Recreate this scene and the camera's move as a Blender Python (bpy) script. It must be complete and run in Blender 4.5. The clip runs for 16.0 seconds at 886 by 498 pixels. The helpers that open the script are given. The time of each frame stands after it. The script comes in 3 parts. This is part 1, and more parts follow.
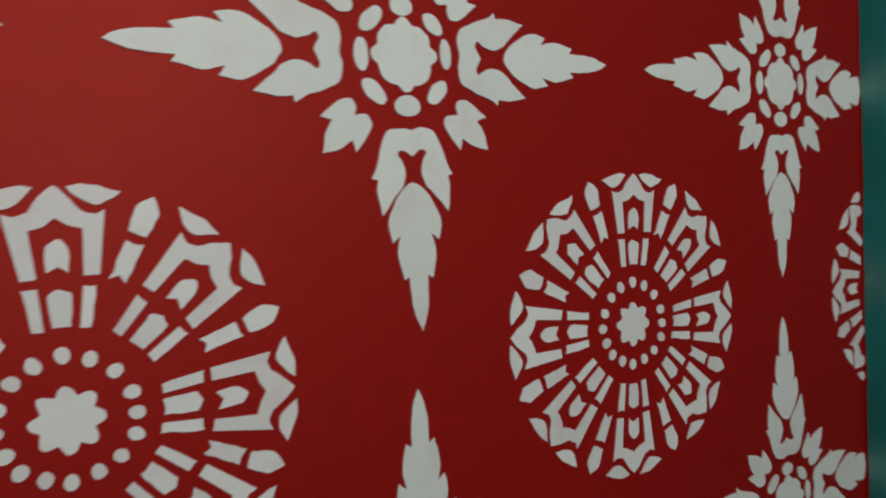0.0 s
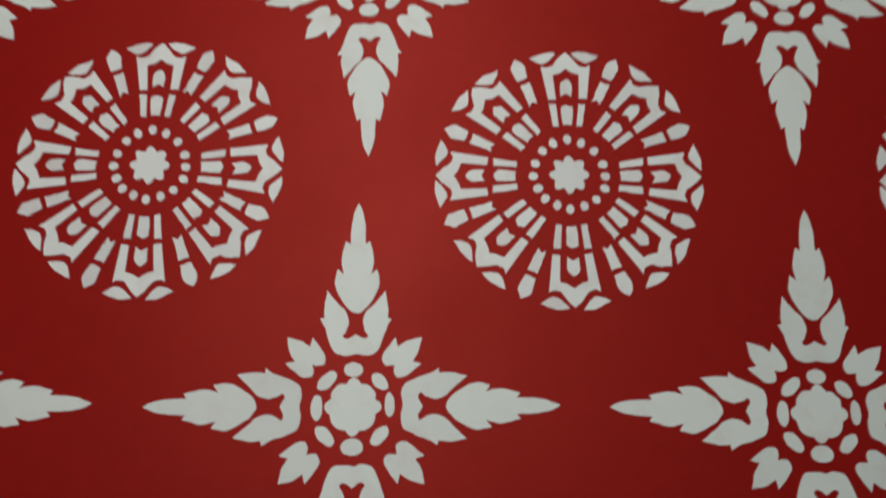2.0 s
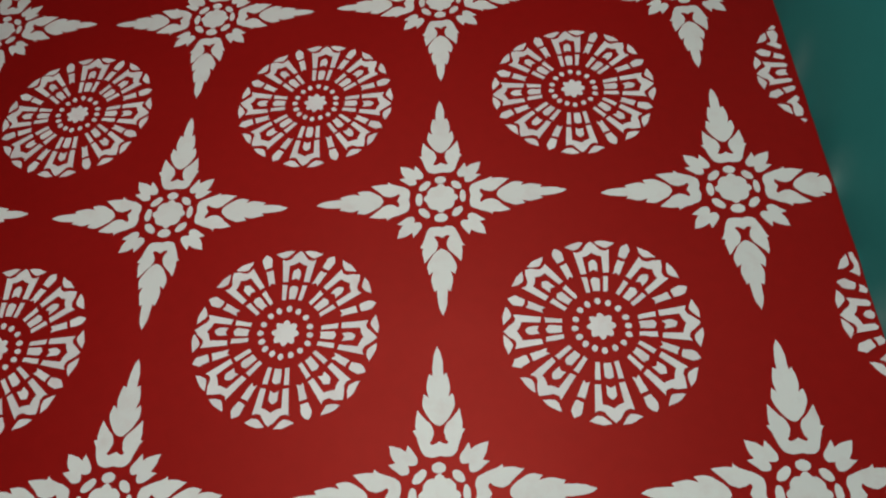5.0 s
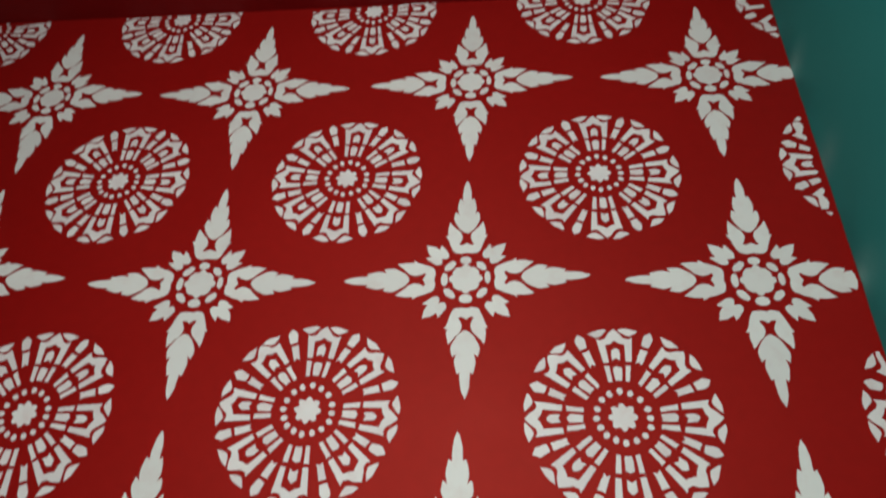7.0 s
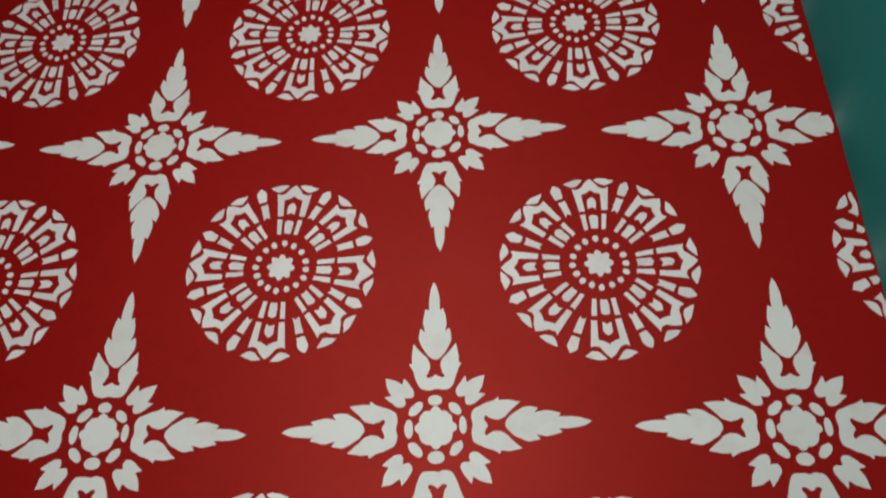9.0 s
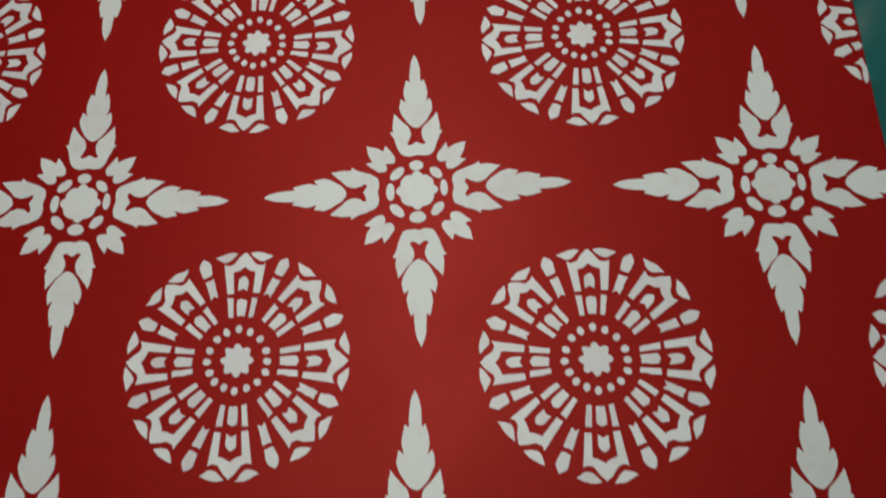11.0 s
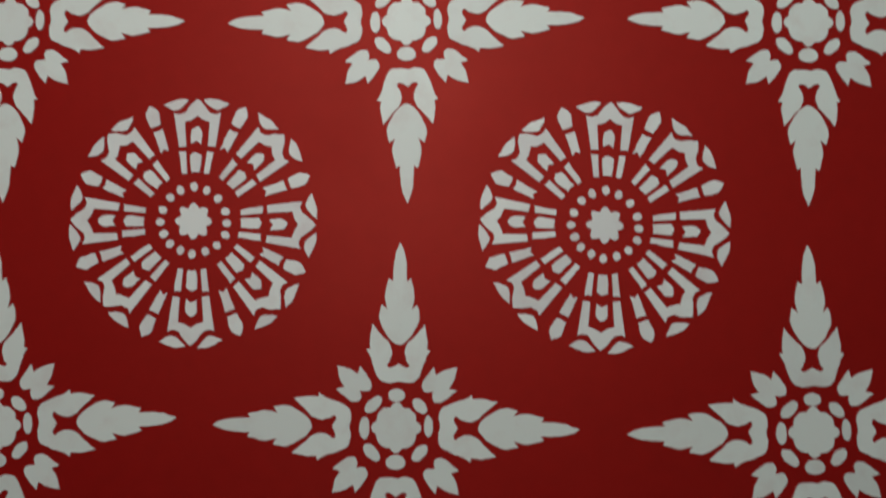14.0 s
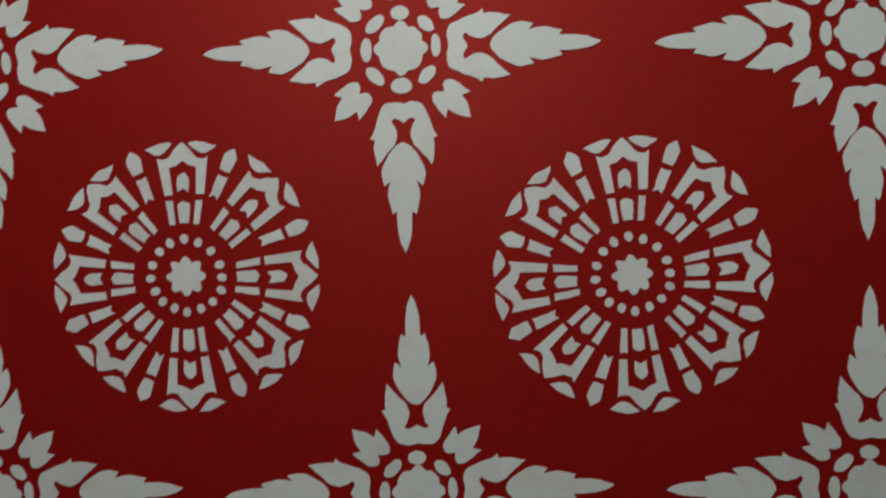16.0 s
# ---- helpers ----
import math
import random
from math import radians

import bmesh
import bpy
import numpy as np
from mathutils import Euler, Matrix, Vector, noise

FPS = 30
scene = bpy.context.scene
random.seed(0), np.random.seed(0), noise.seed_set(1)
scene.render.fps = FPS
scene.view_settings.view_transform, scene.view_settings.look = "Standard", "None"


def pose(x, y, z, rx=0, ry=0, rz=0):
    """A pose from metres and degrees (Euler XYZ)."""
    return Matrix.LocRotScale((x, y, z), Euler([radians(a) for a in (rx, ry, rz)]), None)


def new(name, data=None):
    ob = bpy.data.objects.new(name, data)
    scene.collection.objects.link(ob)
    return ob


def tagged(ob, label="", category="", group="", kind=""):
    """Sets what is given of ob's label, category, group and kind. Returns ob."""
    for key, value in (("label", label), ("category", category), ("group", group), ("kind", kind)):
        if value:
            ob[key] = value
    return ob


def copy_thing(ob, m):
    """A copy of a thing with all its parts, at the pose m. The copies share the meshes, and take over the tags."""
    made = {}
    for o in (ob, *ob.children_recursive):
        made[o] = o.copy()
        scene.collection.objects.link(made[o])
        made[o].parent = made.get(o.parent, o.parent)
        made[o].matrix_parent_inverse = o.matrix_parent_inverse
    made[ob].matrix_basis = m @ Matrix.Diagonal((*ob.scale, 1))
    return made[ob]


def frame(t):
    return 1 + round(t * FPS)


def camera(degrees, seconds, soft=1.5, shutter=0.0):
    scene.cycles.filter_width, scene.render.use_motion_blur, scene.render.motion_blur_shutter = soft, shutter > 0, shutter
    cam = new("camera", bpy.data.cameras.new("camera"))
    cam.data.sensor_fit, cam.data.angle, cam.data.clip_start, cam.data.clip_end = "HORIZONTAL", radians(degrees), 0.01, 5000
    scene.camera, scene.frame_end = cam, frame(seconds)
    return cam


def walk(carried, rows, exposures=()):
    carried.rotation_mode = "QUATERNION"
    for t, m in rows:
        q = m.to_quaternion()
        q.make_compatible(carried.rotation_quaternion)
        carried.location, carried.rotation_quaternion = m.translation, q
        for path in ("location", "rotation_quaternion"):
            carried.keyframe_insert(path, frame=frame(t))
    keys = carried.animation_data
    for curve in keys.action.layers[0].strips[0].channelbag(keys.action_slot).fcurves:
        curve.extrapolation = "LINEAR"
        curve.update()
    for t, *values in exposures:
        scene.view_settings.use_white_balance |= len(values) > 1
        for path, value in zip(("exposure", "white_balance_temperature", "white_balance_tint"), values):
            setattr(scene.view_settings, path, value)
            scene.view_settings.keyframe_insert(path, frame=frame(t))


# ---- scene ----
# ---------------------------------------------------------------- camera
cam = camera(65.28, 16.0, soft=1.9, shutter=0.4)
PATH = [
    (0, -0.7826, -0.4073, 1.4316, 86.71, 2.96, -30.32),
    (0.1, -0.7484, -0.4144, 1.4317, 86.69, 3.71, -27.90),
    (0.2, -0.7118, -0.4235, 1.4272, 86.67, 3.63, -25.39),
    (0.3, -0.6775, -0.4321, 1.4259, 87.30, 3.28, -21.98),
    (0.4, -0.6290, -0.4508, 1.4223, 89.98, 2.76, -16.39),
    (0.5, -0.5973, -0.4646, 1.4384, 89.80, 2.66, -11.90),
    (0.6, -0.5558, -0.4853, 1.4527, 88.74, 2.54, -9.45),
    (0.7, -0.5332, -0.4968, 1.4502, 88.91, 1.65, -7.83),
    (0.8, -0.5207, -0.5105, 1.4582, 89.56, 0.51, -6.45),
    (0.9, -0.5089, -0.5248, 1.4598, 90.64, 0.55, -5.49),
    (1, -0.5011, -0.5320, 1.4641, 90.58, 0.98, -4.70),
    (1.1, -0.4987, -0.5366, 1.4653, 91.30, 1.13, -4.54),
    (1.2, -0.4950, -0.5425, 1.4787, 91.45, 1.24, -3.75),
    (1.3, -0.4970, -0.5480, 1.4878, 92.69, 1.18, -3.14),
    (1.4, -0.4951, -0.5568, 1.4964, 94.28, 1.12, -2.47),
    (1.5, -0.4940, -0.5644, 1.5050, 95.43, 0.69, -2.06),
    (1.6, -0.4964, -0.5721, 1.5086, 97.40, 0.09, -1.60),
    (1.7, -0.4961, -0.5798, 1.5134, 99.35, -0.27, -1.60),
    (1.8, -0.4902, -0.5869, 1.5272, 100.41, -0.70, -1.16),
    (1.9, -0.4892, -0.5948, 1.5376, 100.82, -0.66, -0.57),
    (2, -0.4945, -0.6066, 1.5419, 102.17, -0.76, -0.30),
    (2.1, -0.4948, -0.6183, 1.5466, 102.74, -0.54, -0.59),
    (2.2, -0.5019, -0.6306, 1.5584, 102.61, 0.52, -1.22),
    (2.3, -0.4991, -0.6446, 1.5628, 102.19, 0.56, 0.64),
    (2.4, -0.5009, -0.6612, 1.5723, 102.45, 0.65, 1.15),
    (2.5, -0.4944, -0.6744, 1.5811, 103.27, 0.64, 1.54),
    (2.6, -0.4925, -0.6819, 1.5909, 103.23, 1.07, 1.74),
    (2.7, -0.4901, -0.6864, 1.6022, 103.48, 1.55, 2.16),
    (2.8, -0.4927, -0.6910, 1.6195, 104.27, 1.29, 1.57),
    (2.9, -0.4835, -0.6925, 1.6429, 104.83, 1.38, 0.86),
    (3, -0.4859, -0.6911, 1.6518, 106.14, 1.31, -0.31),
    (3.1, -0.4896, -0.6946, 1.6674, 106.77, 1.12, -0.12),
    (3.2, -0.4873, -0.7010, 1.6789, 107.59, 0.36, 1.12),
    (3.3, -0.4845, -0.7084, 1.6893, 108.69, 0.17, 1.80),
    (3.4, -0.4866, -0.7172, 1.6983, 110.30, 0.07, 2.17),
    (3.5, -0.4854, -0.7302, 1.7138, 111.15, -0.37, 3.15),
    (3.6, -0.4830, -0.7389, 1.7240, 112.39, -0.82, 3.73),
    (3.7, -0.4824, -0.7466, 1.7322, 113.65, -0.62, 3.98),
    (3.8, -0.4812, -0.7519, 1.7390, 114.34, -0.04, 4.01),
    (3.9, -0.4851, -0.7601, 1.7455, 114.88, 0.12, 3.97),
    (4, -0.4891, -0.7666, 1.7506, 115.43, 0.08, 4.25),
    (4.1, -0.4912, -0.7723, 1.7546, 115.99, 0.15, 4.64),
    (4.2, -0.4930, -0.7784, 1.7589, 116.49, -0.07, 4.80),
    (4.3, -0.4931, -0.7845, 1.7660, 116.59, 0.00, 4.85),
    (4.4, -0.4919, -0.7887, 1.7717, 116.77, -0.04, 4.81),
    (4.5, -0.4931, -0.7940, 1.7792, 117.13, -0.06, 4.70),
    (4.6, -0.4934, -0.8027, 1.7878, 117.89, -0.12, 4.84),
    (4.7, -0.4934, -0.8073, 1.7916, 118.46, -0.13, 4.88),
    (6.8, -0.4957, -0.8488, 1.8289, 122.09, -3.12, 5.40),
    (6.9, -0.4967, -0.8505, 1.8304, 122.56, -3.22, 5.28),
    (7, -0.4963, -0.8530, 1.8323, 123.39, -2.94, 5.40),
    (7.1, -0.4957, -0.8545, 1.8316, 124.54, -2.74, 5.48),
    (7.2, -0.4982, -0.8573, 1.8340, 124.50, -2.62, 5.37),
    (7.3, -0.4996, -0.8583, 1.8329, 124.70, -2.67, 5.43),
    (7.4, -0.5040, -0.8605, 1.8311, 124.55, -2.68, 5.41),
    (7.5, -0.5029, -0.8569, 1.8290, 124.05, -2.97, 5.41),
    (7.6, -0.5051, -0.8537, 1.8277, 123.13, -3.07, 5.30),
    (7.7, -0.5052, -0.8500, 1.8244, 122.69, -3.10, 5.21),
    (7.8, -0.5068, -0.8461, 1.8222, 122.24, -3.09, 5.09),
    (7.9, -0.5081, -0.8429, 1.8188, 121.85, -3.02, 5.17),
    (8, -0.5091, -0.8398, 1.8174, 121.29, -2.82, 5.27),
    (8.1, -0.5104, -0.8356, 1.8144, 120.93, -2.56, 5.38),
    (8.2, -0.5103, -0.8310, 1.8112, 120.31, -2.49, 5.42),
    (8.3, -0.5084, -0.8237, 1.8052, 119.86, -2.16, 5.16),
    (8.4, -0.5064, -0.8182, 1.8029, 119.25, -1.73, 4.90),
    (8.5, -0.5043, -0.8122, 1.7991, 118.80, -1.25, 4.36),
    (8.6, -0.5054, -0.8071, 1.7949, 118.37, -1.12, 3.89),
    (8.7, -0.5047, -0.8053, 1.7928, 117.70, -0.78, 3.79),
    (10.8, -0.5154, -0.7438, 1.6692, 106.35, 0.17, 3.90),
    (10.9, -0.5114, -0.7408, 1.6561, 106.58, -0.01, 3.40),
    (11, -0.5055, -0.7395, 1.6343, 107.63, 0.35, 2.72),
    (11.1, -0.5060, -0.7409, 1.6167, 107.57, 0.40, 2.65),
    (11.2, -0.5078, -0.7388, 1.5924, 107.81, -0.61, 2.91),
    (11.3, -0.5019, -0.7388, 1.5799, 106.83, -0.23, 2.75),
    (11.4, -0.5026, -0.7335, 1.5607, 106.46, 0.10, 2.25),
    (11.5, -0.5018, -0.7338, 1.5499, 105.92, 0.06, 2.65),
    (11.6, -0.4998, -0.7342, 1.5407, 105.25, 0.47, 2.44),
    (11.7, -0.4986, -0.7343, 1.5286, 105.01, 0.94, 2.15),
    (11.8, -0.4973, -0.7323, 1.5179, 104.38, 0.94, 1.86),
    (11.9, -0.4993, -0.7326, 1.5131, 103.88, 0.84, 1.49),
    (12, -0.4976, -0.7285, 1.5024, 103.17, 0.68, 1.28),
    (12.1, -0.4994, -0.7244, 1.4924, 102.39, 0.78, 1.07),
    (12.2, -0.4990, -0.7207, 1.4827, 101.59, 0.88, 0.99),
    (12.3, -0.4994, -0.7175, 1.4741, 101.02, 1.03, 0.85),
    (12.4, -0.5046, -0.7154, 1.4660, 100.64, 1.03, 0.41),
    (12.5, -0.5045, -0.7131, 1.4563, 100.19, 1.12, 0.36),
    (12.6, -0.5059, -0.7110, 1.4489, 99.36, 1.41, 0.13),
    (12.7, -0.5045, -0.7079, 1.4371, 98.86, 1.41, 0.03),
    (12.8, -0.5079, -0.7053, 1.4300, 97.92, 1.38, -0.33),
    (12.9, -0.5067, -0.7036, 1.4142, 98.06, 1.21, 0.12),
    (13, -0.5061, -0.7027, 1.4052, 97.67, 0.89, 0.83),
    (13.1, -0.5032, -0.7021, 1.3965, 97.23, 0.67, 1.38),
    (13.2, -0.5058, -0.7011, 1.3868, 96.79, 0.56, 1.27),
    (13.3, -0.5078, -0.6991, 1.3777, 95.95, 0.48, 1.47),
    (13.4, -0.5083, -0.6970, 1.3629, 95.46, 0.31, 1.92),
    (13.5, -0.5094, -0.6946, 1.3507, 94.74, 0.04, 1.97),
    (13.6, -0.5148, -0.6907, 1.3306, 94.53, -0.01, 1.63),
    (13.7, -0.5130, -0.6880, 1.3159, 94.10, 0.02, 1.83),
    (13.8, -0.5158, -0.6854, 1.3013, 93.63, -0.25, 1.61),
    (13.9, -0.5191, -0.6820, 1.2852, 93.31, -0.41, 1.22),
    (14, -0.5202, -0.6792, 1.2737, 92.73, -0.40, 0.80),
    (14.1, -0.5191, -0.6777, 1.2645, 92.07, -0.05, 0.81),
    (14.2, -0.5176, -0.6759, 1.2529, 92.04, 0.22, 1.35),
    (14.3, -0.5175, -0.6746, 1.2432, 91.83, 0.54, 1.38),
    (14.4, -0.5151, -0.6725, 1.2320, 91.90, 0.80, 1.66),
    (14.5, -0.5132, -0.6704, 1.2214, 91.31, 1.08, 1.89),
    (14.6, -0.5126, -0.6671, 1.2108, 91.07, 1.24, 1.67),
    (14.7, -0.5110, -0.6638, 1.1944, 91.05, 1.35, 1.46),
    (14.8, -0.5082, -0.6600, 1.1837, 90.07, 1.48, 1.31),
    (14.9, -0.5092, -0.6565, 1.1675, 88.99, 1.82, 1.15),
    (15, -0.5047, -0.6511, 1.1436, 88.30, 1.99, 1.11),
    (15.1, -0.5020, -0.6448, 1.1227, 87.89, 2.06, 1.00),
    (15.2, -0.5014, -0.6394, 1.1044, 87.90, 2.03, 0.81),
    (15.3, -0.4996, -0.6340, 1.0875, 87.69, 2.22, 1.02),
    (15.4, -0.4971, -0.6297, 1.0677, 87.74, 2.06, 1.29),
    (15.5, -0.4982, -0.6267, 1.0495, 87.62, 2.02, 0.98),
    (15.6, -0.4991, -0.6239, 1.0330, 87.32, 2.08, 0.61),
    (15.7, -0.5012, -0.6210, 1.0111, 87.64, 2.14, 0.73),
    (15.8, -0.5054, -0.6218, 0.9975, 87.66, 2.44, 1.56),
    (15.9, -0.5113, -0.6207, 0.9864, 87.77, 2.04, 1.96),
    (16, -0.5177, -0.6221, 0.9756, 87.82, 1.74, 2.16),
]
EXPOSURE = [(0.0, -0.06), (1.0, -0.05), (2.0, -0.11), (3.5, -0.13), (7.0, 0.02), (8.5, -0.04), (11.0, -0.13), (12.5, -0.05), (14.5, 0.07), (16.0, 0.25)]
walk(cam, [(t, pose(x, y, z, rx, ry, rz)) for t, x, y, z, rx, ry, rz in PATH], EXPOSURE)

# ---------------------------------------------------------------- sizes
CORNER = -0.035      # x of the inside corner between the red and the teal wall
TOP = 2.975          # ceiling height
# SOUTH is assumed: an unseen wall drawn close to bring the added lamp near
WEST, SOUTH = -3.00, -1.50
PITCH_X, PITCH_Z = 0.400, 0.4039
STAR_X, STAR_TOP = -0.170, 2.95
RADIUS, ARM = 0.1211, 0.1783

# ---------------------------------------------------------------- world and added lamp
world = bpy.data.worlds.new("world")
scene.world = world
world.use_nodes = True
world.node_tree.nodes["Background"].inputs["Color"].default_value = (0.6, 0.7, 0.8, 1)
world.node_tree.nodes["Background"].inputs["Strength"].default_value = 0.05

# added unseen source, placed to brighten the middle of the stencilled wall
ADDED_LAMP = (-0.66, SOUTH, 2.12)
lamp_data = bpy.data.lights.new("added_tube_light", "AREA")
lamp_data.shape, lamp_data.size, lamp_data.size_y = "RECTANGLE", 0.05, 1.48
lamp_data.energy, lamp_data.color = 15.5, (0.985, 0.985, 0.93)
lamp = new("added_tube_light", lamp_data)
lamp.matrix_world = pose(ADDED_LAMP[0], ADDED_LAMP[1] + 0.10, ADDED_LAMP[2], 90, 0, 0)


# ---------------------------------------------------------------- materials
def material(name):
    m = bpy.data.materials.new(name)
    m.use_nodes = True
    t = m.node_tree
    return m, t, t.nodes["Principled BSDF"]


def node(t, kind, **values):
    n = t.nodes.new(kind)
    for key, value in values.items():
        n.inputs[key].default_value = value
    return n


def noise_map(t, scale, detail=4.0, rough=0.55):
    co = t.nodes.new("ShaderNodeTexCoord")
    n = node(t, "ShaderNodeTexNoise", Scale=scale, Detail=detail, Roughness=rough)
    t.links.new(co.outputs["Object"], n.inputs["Vector"])
    return n


def ramp(t, source, stops):
    r = t.nodes.new("ShaderNodeValToRGB")
    r.color_ramp.elements[0].position, r.color_ramp.elements[0].color = stops[0][0], (*stops[0][1], 1)
    r.color_ramp.elements[1].position, r.color_ramp.elements[1].color = stops[-1][0], (*stops[-1][1], 1)
    for at, colour in stops[1:-1]:
        e = r.color_ramp.elements.new(at)
        e.color = (*colour, 1)
    t.links.new(source, r.inputs["Fac"])
    return r


def mix(t, factor, a, b, kind="MIX"):
    n = t.nodes.new("ShaderNodeMix")
    n.data_type, n.blend_type = "RGBA", kind
    for socket, value in ((n.inputs["Factor"], factor), (n.inputs["A"], a), (n.inputs["B"], b)):
        if isinstance(value, bpy.types.NodeSocket):
            t.links.new(value, socket)
        elif isinstance(value, tuple):
            socket.default_value = (*value, 1)
        else:
            socket.default_value = value
    return n.outputs["Result"]


def relief(t, bsdf, layers):
    """Bump from several noise layers: (scale, strength, depth)."""
    last = None
    for scale, strength, depth in layers:
        b = node(t, "ShaderNodeBump", Strength=strength, Distance=depth)
        t.links.new(noise_map(t, scale, 3.0).outputs["Fac"], b.inputs["Height"])
        if last:
            t.links.new(last.outputs["Normal"], b.inputs["Normal"])
        last = b
    t.links.new(last.outputs["Normal"], bsdf.inputs["Normal"])


def wall_paint(name, dark, mid, light, rough, gloss, bumps, sheen=(1.0, 1.0, 1.0)):
    """Rolled wall paint: broad clouds, fine mottle, roller stipple and slightly uneven gloss."""
    m, t, b = material(name)
    clouds = ramp(t, noise_map(t, 1.7, 5.0).outputs["Fac"], [(0.3, dark), (0.5, mid), (0.72, light)])
    fine = ramp(t, noise_map(t, 55.0, 3.0).outputs["Fac"], [(0.3, (0.90, 0.90, 0.90)), (0.7, (1.0, 1.0, 1.0))])
    t.links.new(mix(t, 1.0, clouds.outputs["Color"], fine.outputs["Color"], "MULTIPLY"), b.inputs["Base Color"])
    r = ramp(t, noise_map(t, 6.0, 4.0).outputs["Fac"], [(0.3, (rough - 0.04,) * 3), (0.7, (rough + 0.04,) * 3)])
    t.links.new(r.outputs["Color"], b.inputs["Roughness"])
    b.inputs["Specular IOR Level"].default_value = gloss
    b.inputs["Specular Tint"].default_value = (*sheen, 1)
    relief(t, b, bumps)
    return m


RED = wall_paint("red_wall_paint", (0.260, 0.0040, 0.0037), (0.281, 0.0044, 0.0041), (0.302, 0.0049, 0.0046), 0.54, 1.0,
                 [(5.0, 0.10, 0.004), (420.0, 0.08, 0.0006)], (1.0, 0.17, 0.13))
RED_CEILING = wall_paint("red_ceiling_paint", (0.170, 0.0030, 0.0036), (0.185, 0.0033, 0.0040), (0.200, 0.0037, 0.0045), 0.55, 0.12,
                         [(4.0, 0.10, 0.004), (300.0, 0.08, 0.0006)])

def teal_paint():
    m, t, b = material("teal_wall_paint")
    clouds = ramp(t, noise_map(t, 2.1, 5.0).outputs["Fac"],
                  [(0.3, (0.016, 0.205, 0.192)), (0.5, (0.019, 0.226, 0.214)), (0.72, (0.022, 0.248, 0.234))])
    # whitish overspray beside the corner, wherever a motif ran into it
    co = t.nodes.new("ShaderNodeTexCoord")
    xyz = t.nodes.new("ShaderNodeSeparateXYZ")
    t.links.new(co.outputs["Object"], xyz.inputs["Vector"])

    def maths(kind, a, b2=None):
        n = t.nodes.new("ShaderNodeMath")
        n.operation = kind
        for i, value in enumerate((a, b2)):
            if isinstance(value, bpy.types.NodeSocket):
                t.links.new(value, n.inputs[i])
            elif value is not None:
                n.inputs[i].default_value = value
        return n.outputs[0]

    up = maths("PINGPONG", maths("SUBTRACT", xyz.outputs["Z"], STAR_TOP - PITCH_Z / 2 - 6 * PITCH_Z), PITCH_Z / 4)
    up = maths("DIVIDE", up, 0.050)
    out = maths("DIVIDE", xyz.outputs["Y"], 0.095)
    far = maths("SQRT", maths("ADD", maths("MULTIPLY", up, up), maths("MULTIPLY", out, out)))
    cloud = maths("SUBTRACT", 1.0, far)
    cloud = maths("MAXIMUM", cloud, 0.0)
    cloud = maths("MULTIPLY", maths("MULTIPLY", cloud, cloud), noise_map(t, 22.0, 4.0, 0.6).outputs["Fac"])
    cloud = maths("MULTIPLY", cloud, 0.42)
    t.links.new(mix(t, cloud, clouds.outputs["Color"], (0.55, 0.62, 0.58)), b.inputs["Base Color"])
    b.inputs["Roughness"].default_value = 0.6
    b.inputs["Specular IOR Level"].default_value = 0.12
    relief(t, b, [(5.0, 0.12, 0.004), (380.0, 0.1, 0.0006)])
    return m


TEAL = teal_paint()


def stencil_paint(name, tones, most):
    """Dabbed white paint, thinner in patches so that the red shows through a little."""
    m, t, b = material(name)
    info = t.nodes.new("ShaderNodeObjectInfo")
    tone = ramp(t, info.outputs["Random"], list(zip((0.0, 0.5, 1.0), tones)))
    co = t.nodes.new("ShaderNodeTexCoord")
    place = t.nodes.new("ShaderNodeVectorMath")
    place.operation = "ADD"
    t.links.new(co.outputs["Object"], place.inputs[0])
    t.links.new(info.outputs["Location"], place.inputs[1])
    patch = node(t, "ShaderNodeTexNoise", Scale=26.0, Detail=5.0, Roughness=0.65)
    t.links.new(place.outputs["Vector"], patch.inputs["Vector"])
    thin = ramp(t, patch.outputs["Fac"], [(0.50, (0.0, 0.0, 0.0)), (0.80, (most,) * 3)])
    t.links.new(mix(t, thin.outputs["Color"], tone.outputs["Color"], (0.46, 0.16, 0.15)), b.inputs["Base Color"])
    b.inputs["Roughness"].default_value = 0.5
    b.inputs["Specular IOR Level"].default_value = 0.5
    relief(t, b, [(90.0, 0.10, 0.001), (600.0, 0.12, 0.0004)])
    return m


WHITE = stencil_paint("white_stencil_paint", ((0.70, 0.71, 0.69), (0.735, 0.75, 0.725), (0.76, 0.775, 0.75)), 0.22)
THIN_WHITE = stencil_paint("thin_white_stencil_paint", ((0.71, 0.68, 0.68), (0.76, 0.74, 0.735), (0.79, 0.78, 0.765)), 0.28)


def floor_paint():
    m, t, b = material("grey_floor_tile")
    c = ramp(t, noise_map(t, 3.0, 5.0).outputs["Fac"], [(0.3, (0.26, 0.25, 0.23)), (0.7, (0.33, 0.32, 0.29))])
    t.links.new(c.outputs["Color"], b.inputs["Base Color"])
    b.inputs["Roughness"].default_value = 0.35
    relief(t, b, [(30.0, 0.1, 0.001)])
    return m


FLOOR = floor_paint()
# metal and glow of the added lamp
LAMP_WHITE, _t, _b = material("added_lamp_metal")
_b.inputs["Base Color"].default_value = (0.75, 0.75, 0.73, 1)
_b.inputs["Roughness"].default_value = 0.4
GLOW, _t, _b = material("added_tube_glow")
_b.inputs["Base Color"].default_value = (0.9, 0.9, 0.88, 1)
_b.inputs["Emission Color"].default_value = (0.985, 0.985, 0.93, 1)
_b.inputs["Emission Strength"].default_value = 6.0


